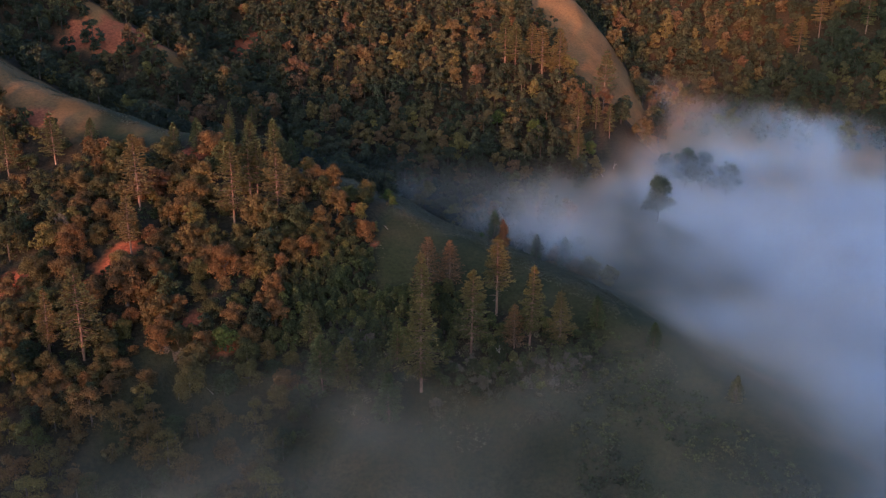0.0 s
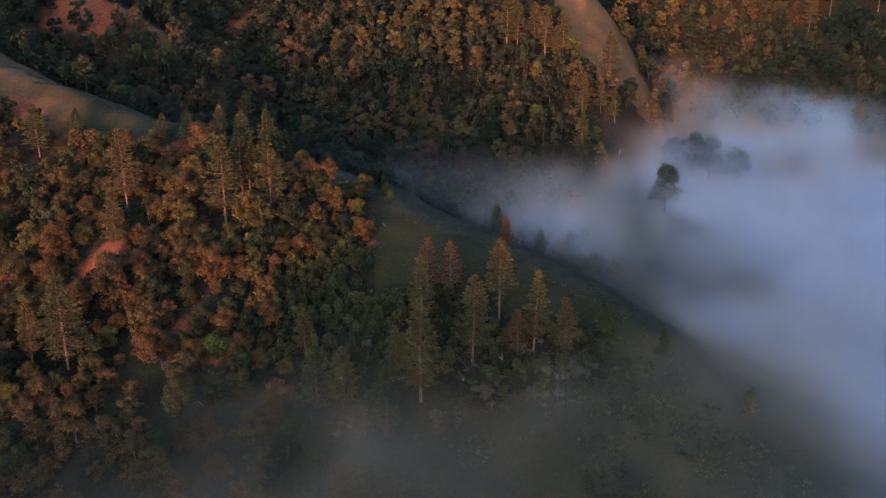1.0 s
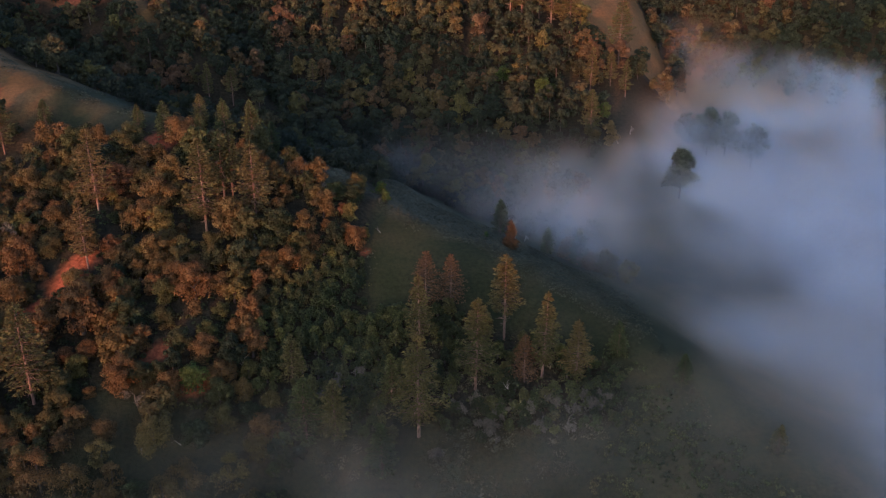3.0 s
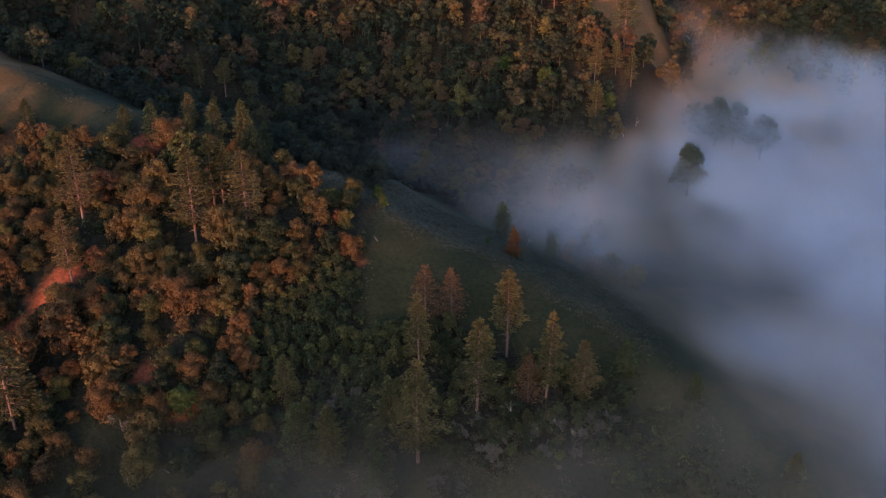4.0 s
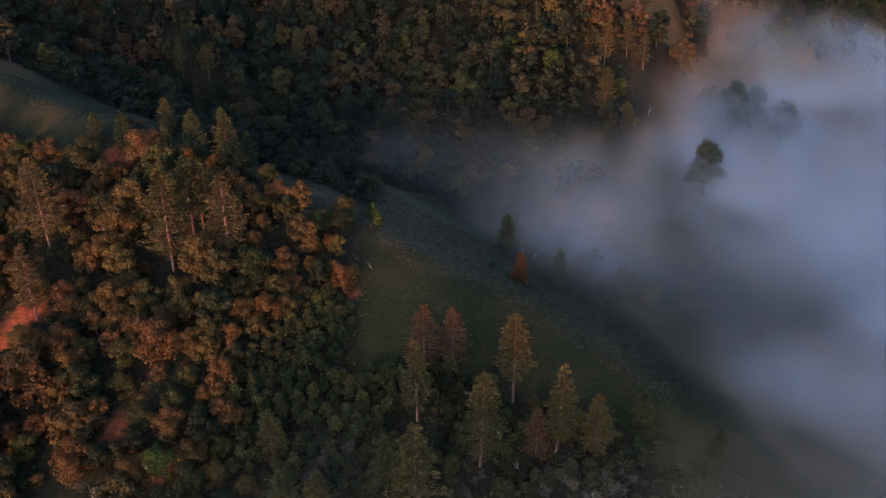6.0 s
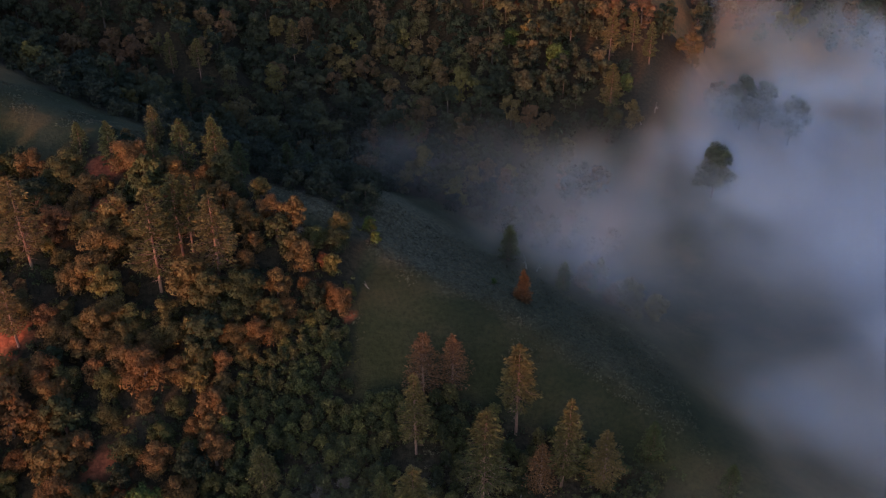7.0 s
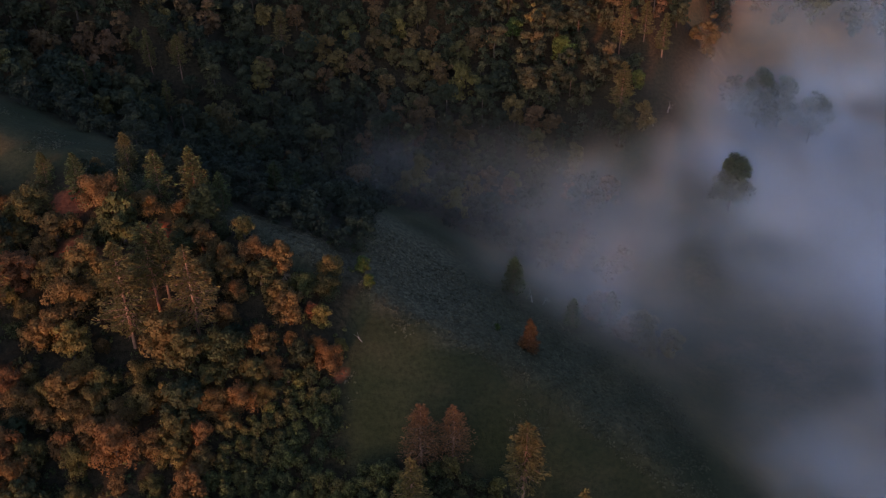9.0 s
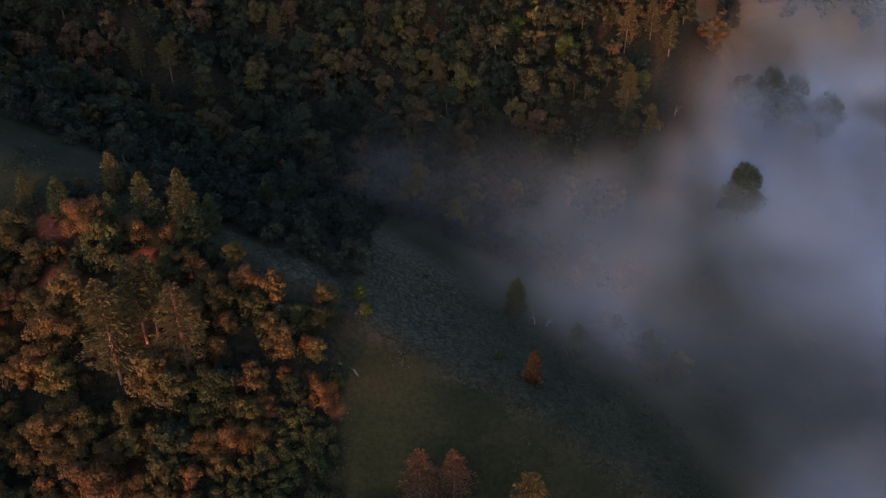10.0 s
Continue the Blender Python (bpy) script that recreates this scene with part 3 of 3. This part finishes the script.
tries = np.concatenate([np.stack([rng.uniform(-330, 330, 45000), rng.uniform(188, 740, 45000)], 1), np.stack([rng.uniform(-50, 46, 5000), rng.uniform(226, 292, 5000)], 1)])
tries = tries[np.abs(tries[:, 0]) < 0.47 * tries[:, 1] + 22]
tries = tries[woods(*tries.T) * (1 - 0.55 * (tries[:, 0] > -12) * (tries[:, 1] < 275)) > rng.uniform(0.05, 1, len(tries))]
tx, ty = tries.T
low = low_growth(tx, ty)
size = np.clip(rng.normal(4.0 + 0.7 * wave(tx, ty, 40, 77), 1.05), 1.9, 6.2)
size = np.where(low, 0.95 + 0.22 * size, np.where(ty > 395, 1.18 * size, size))
bar = (tx > -34) & (tx < 50) & (ty < 330) & (woods(tx + 0.75 * size, ty + 0.75 * size) < 0.3)
bar |= (tx < -60) & (ty < 340) & (np.maximum(np.maximum(bare_soil(tx + 0.4 * size, ty), bare_soil(tx - 0.4 * size, ty)), bare_soil(tx, ty - 0.6 * size)) > 0.6)
bar |= (tx > 72) & (tx < 140) & (ty > 400) & (ty < 485)
for x, y, r in zip(tx[~bar].tolist(), ty[~bar].tolist(), size[~bar].tolist()):
    if free(x, y, r):
        spots.append((x, y, r))
thicket = [s for s in spots if low_growth(s[0], s[1]) and s[1] > 226 and s[0] < 44]
thicket = sorted(thicket, key=lambda s: abs(s[0] + 25) + abs(s[1] - 262))[:300]
near_box = [s for s in spots if not low_growth(s[0], s[1]) and -122 < s[0] < 40 and 226 < s[1] < 332 and away(s[0], s[1], SPUR) < 6]
near_box.sort(key=lambda s: abs(s[0] + 45) + 1.5 * abs(s[1] - 280))
own = near_box[:300]
for x, y, r in own:
    k = int(rng.randint(0, 6))
    s = r / (4.4, 3.8, 5.0, 3.2, 4.6, 2.7)[k]
    made = copy_thing(OAKS[k], pose(0, 0, 0))
    made.matrix_basis = pose(x, y, ground_at(x, y) - 0.2, rng.uniform(-5, 5), rng.uniform(-5, 5), rng.uniform(0, 360)) @ Matrix.Diagonal((s, s, s * rng.uniform(0.85, 1.2), 1))
for x, y, r in thicket:
    made = copy_thing(SHRUBS[int(rng.randint(0, 3))], pose(0, 0, 0))
    s = r / 2.0
    made.matrix_basis = pose(x, y, ground_at(x, y) - 0.2, rng.uniform(-6, 6), rng.uniform(-6, 6), rng.uniform(0, 360)) @ Matrix.Diagonal((s, s, s * rng.uniform(0.8, 1.3), 1))
stand(GREEN_OAK, -60.7, 244.5, 8.5, 7, 0)
for x, y, h in ((44, 343, 9), (49, 335, 8), (55, 339, 10), (61, 332, 9), (53, 327, 7)):
    stand(OAKS[int(x) % 3], x, y, h, 8, 11 * x)
for x, y, h in ((45, 464, 11), (27, 474, 9), (-19, 322, 5), (70, 452, 8), (13, 312, 2.2), (-17, 316, 4)):
    stand(GREEN_OAK, x, y, h, 7, 7 * x)
for model in OAKS + SHRUBS + [GREEN_OAK] + PINES + YOUNG + [RUSTY, BUSHY]:
    for o in [model, *model.children_recursive]:
        bpy.data.objects.remove(o)

# the rest of the wood, too many to count
def wood(name, members, leaf, label):
    wood_v, wood_f, hues, trunk_v, trunk_f, count = [], [], [], [], [], 0
    for (x, y, r), z in zip(members, land(*np.array(members).T[:2]).tolist()):
        d = math.hypot(x, y - 80)
        leaves = int(np.clip(1500 * (190 / d) ** 1.6, 230, 1500) * (r / 3.5) ** 1.4)
        tall = 1.7 + 1.1 * rng.uniform(0, 1) ** 2 + (0.7 if y > 395 else 0.0)
        (v, f), _ = oak_crown(rng, r, r * tall, 24, leaves, (0.3 if y < 395 else 0.36) * (d / 230) ** 0.95, r * 0.04)
        wood_v.append(v + [x, y, z])
        wood_f.append(f + count)
        count += len(v)
        hues.append(np.full(len(v), rng.uniform(0, 1), np.float32))
        tv, tf = tube([(x, y, z - 0.3), (x + rng.normal(0, 0.2), y + rng.normal(0, 0.2), z + r * tall * 0.6)], [0.055 * r, 0.025 * r], 5)
        k = len(trunk_v)
        trunk_v += tv
        trunk_f += [tuple(i + k for i in q) for q in tf]
    me = mesh_of(name, np.concatenate(wood_v), np.concatenate(wood_f), leaf)
    me.attributes.new("crown_hue", "FLOAT", "POINT").data.foreach_set("value", np.concatenate(hues))
    root = tagged(new(name, me), label, "woodland", kind="stuff")
    tagged(part("trunks", mesh_of("wood_trunks", trunk_v, trunk_f, oak_bark), root), kind="stuff")


taken = set(own) | set(thicket)
rest = [s for s in spots if s not in taken and s[1] < 395]
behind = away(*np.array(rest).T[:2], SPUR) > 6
# trees behind the crest take the leaf colour with the shade in it
wood("lee_wood", [(x, y, 0.85 * r) for (x, y, r), lee in zip(rest, behind) if lee], shade_leaves, "dark evergreen wood on the spur's shaded side, shade put into its leaf colour")
wood("low_wood", [s for s, lee in zip(rest, behind) if not lee and low_growth(s[0], s[1])], low_leaves, "low dark green scrub oaks on the foot of the spur")
wood("spur_wood", [s for s, lee in zip(rest, behind) if not lee and not low_growth(s[0], s[1])], wood_leaves, "mixed oak wood in olive and russet on the near spur")
wood("far_wood", [s for s in spots if s[1] >= 395], far_leaves, "dense dark green oak wood with some russet crowns covering the far hills, shade put into its leaf colour")


# ---- lone oaks standing in the fog ----
lone_leaves = foliage("lone_oak_leaves", [(0.0, (0.045, 0.058, 0.03)), (1.0, (0.06, 0.072, 0.035))], "object")


def fog_oak(seed, x, y, radius, top):
    """A domed upper crown over a wider skirt of lower limbs."""
    rng = np.random.RandomState(seed)
    ground = ground_at(x, y)
    tall = top - ground
    root = tagged(new("oak_tree"), "dark lone oak rising out of the valley fog", "oak tree")
    part("trunk", mesh_of("oak_trunk", *tube([(0, 0, 0), (0.3, 0.1, tall * 0.4), (0.1, -0.2, tall - 5)], [0.5, 0.4, 0.2], 8), oak_bark, True), root)
    (cv, cf), lobes = oak_crown(rng, radius * 0.78, 13.0, 52, 7000, 0.3, tall - 11.6)
    part("crown", mesh_of("oak_crown", cv, cf, lone_leaves), root)
    (sv, sf), low_lobes = oak_crown(rng, radius * 1.1, 10.0, 36, 6000, 0.32, tall - 16.0)
    part("lower_crown", mesh_of("oak_skirt", sv, sf, lone_leaves), root)
    for tip in (*lobes[:3], *low_lobes[:4]):
        part("limb", mesh_of("oak_limb", *tube([(0.2, 0, tall * 0.25), (tip[0] * 0.5, tip[1] * 0.5, max(tip[2] - 1.0, tall * 0.3)), tuple(tip)], [0.25, 0.15, 0.05], 5), oak_bark, True), root)
    root.matrix_basis = pose(x, y, ground - 0.2)


for i, (x, y, r, top) in enumerate([(92, 395, 7.0, 39.5), (119, 459, 9, 35), (128, 462, 8.5, 33), (110, 466, 7.5, 32), (139, 457, 8, 30), (122, 470, 8, 32)]):
    fog_oak(301 + i, x, y, r, top)


# ---- bleached snags, bare pale trees and fallen limbs ----
def bare_tree(seed, x, y, height, depth, mat, label, spread=0.75, lean=0.0):
    rng = np.random.RandomState(seed)
    out = []
    branching(rng, (0, 0, 0), (math.sin(lean), 0, math.cos(lean)), height * 0.45, height * 0.03 + 0.06, depth, out, spread)
    root = tagged(new("bare_tree"), label, "dead tree")
    part("trunk", mesh_of("bare_trunk", *out[0], mat, True), root)
    part("branches", mesh_of("bare_branches", *joined(out[1:]), mat, True), root)
    if depth > 2:
        tips = np.array([v for tv, _ in out[len(out) // 3:] for v in tv[-3:]])
        tips = tips[rng.randint(0, len(tips), 1000)] + rng.normal(0, 0.22, (1000, 3))
        way = rng.normal(0, 1, (1000, 3)) + [0, 0, 0.5]
        tagged(part("twig_mass", mesh_of("pale_twigs", *needles_at(tips, way / np.linalg.norm(way, axis=1)[:, None], rng.uniform(0.16, 0.3, 1000), rng), mat), root), kind="stuff")
    root.matrix_basis = pose(x, y, ground_at(x, y) - 0.2, 0, 0, seed * 47 % 360)


SNAG = "bleached white forked snag without leaves"
for i, (x, y, h, lean) in enumerate([(-52.5, 292, 11, 0.12), (24, 337, 6, 0.1), (27, 337.5, 5, -0.2), (74.2, 434.5, 7, 0.15), (-43, 354.6, 4, 0), (-119.7, 337, 8, 0.2), (-50.7, 252.5, 5, 0.3), (-61.6, 231, 4, -0.5), (80, 440, 6, 0.1), (-2, 254, 5, 0.3), (17, 249, 7, 0.4), (-70, 228, 4, 0.2)]):
    bare_tree(400 + i, x, y, h, 2, bleached_wood, SNAG, 0.5, lean)
for i, (x, y, h) in enumerate([(-73.4, 239, 7.5), (12.7, 237, 6.5), (-34.2, 309, 7.5), (-118, 287, 7), (8.5, 246, 5.5), (20, 245.5, 6), (27, 246, 5.5), (34, 245, 5.5), (-20, 253, 5.5), (-26, 250, 6), (3, 244, 6), (30, 240, 6.5), (-2, 232, 6), (40, 246, 5), (15, 242, 5.5), (-31, 246, 5.5), (24, 241, 6), (37, 241, 5.5), (11, 241, 5), (-54, 590, 9), (-62, 560, 10)]):
    bare_tree(440 + i, x, y, h, 4, lichen_twigs, "leafless pale grey lichen-covered shrub tree", 0.85)


def fallen_limb(seed, x, y, length, turn):
    rng = np.random.RandomState(seed)
    out = []
    branching(rng, (0, 0, 0.15), (1, 0, 0.12), length * 0.6, 0.13, 1, out, 0.5)
    slope = math.degrees(math.atan2(ground_at(x + 2, y) - ground_at(x, y), 2))
    ob = tagged(new("fallen_branch", mesh_of("fallen_branch", *joined(out), bleached_wood, True)), "bleached fallen branch lying on the slope", "fallen branch", "fallen branches")
    ob.matrix_basis = pose(x, y, ground_at(x, y) + 0.1, 0, -slope if abs(turn) < 90 else slope, turn)


for i, (x, y, n, a) in enumerate([(-49.9, 242.4, 5, 10), (-49, 251, 5, 50), (-54, 262, 4, -20), (-98, 251, 4, 0), (-45, 259, 3, 30), (-18, 300, 3, 120)]):
    fallen_limb(480 + i, x, y, n, a)

# ---- low scrub on the open slopes, and grass tufts ----
rng = np.random.RandomState(19)


def scatter(count, box, test):
    p = np.stack([rng.uniform(box[0], box[1], count), rng.uniform(box[2], box[3], count)], 1)
    p = p[test(p[:, 0], p[:, 1])]
    return p, land(p[:, 0], p[:, 1])


def mounds(points, heights, radius, leaves, size):
    vs, fs, k = [], [], 0
    for (x, y), z in zip(points, heights):
        r = radius * rng.uniform(0.5, 1.4)
        d = rng.normal(0, 1, (leaves, 3))
        d[:, 2] = np.abs(d[:, 2])
        d /= np.linalg.norm(d, axis=1)[:, None]
        v, f = sprays(d * r * rng.uniform(0.6, 1.1, (leaves, 1)) * [1, 1, 0.75], d + [0, 0, 0.3], size * rng.uniform(0.6, 1.3, leaves), rng)
        vs.append(v + [x, y, z])
        fs.append(f + k)
        k += len(v)
    return np.concatenate(vs), np.concatenate(fs)


def open_scrub(x, y):
    near = away(x, y, SPUR)
    back = (near > -2) & (near < 36) & (x > -30) & (x < 58) & (wave(x, y, 9, 61) > -1.1)
    edge = (near <= -2) & (x > -24) & (wave(x, y, 14, 62) > 0.75)
    left = (x < -85) & (near > -2) & (near < 16) & (wave(x, y, 8, 63) > 0.1)
    lee = (x < -28) & (x > -85) & (near > -2) & (near < 12)
    return (back | edge | left | lee) & (woods(x, y) < 0.4)


p, z = scatter(60000, (-180, 110, 215, 400), open_scrub)
tagged(new("scrub", mesh_of("scrub", *mounds(p, z, 0.42, 9, 0.17), shrub_leaves)), "low grey-green scrub covering the open ridge slope", "scrub", kind="stuff")

p, z = scatter(1900, (-125, 44, 226, 336), lambda x, y: woods(x, y) > 0.5)
tagged(new("undergrowth", mesh_of("undergrowth", *mounds(p, z, 1.15, 26, 0.32), brush_leaves)), "tangled brush filling the gaps beneath the oaks", "undergrowth", kind="stuff")
p, z = scatter(420, (-30, 44, 226, 262), lambda x, y: wave(x, y, 12, 64) > 0.0)
tagged(new("grey_brush", mesh_of("grey_brush", *mounds(p, z, 1.5, 60, 0.2), shrub_leaves)), "pale grey leafless brush around the pines' feet", "brush", kind="stuff")
p, z = scatter(1500, (34, 112, 190, 262), lambda x, y: (away(x, y, SPUR) < -7) & (wave(x, y, 13, 65) > -0.25))
tagged(new("slope_brush", mesh_of("slope_brush", *mounds(p, z, 1.25, 24, 0.3), brush_leaves)), "dark tangled brush on the misty foot of the spur", "brush", kind="stuff")
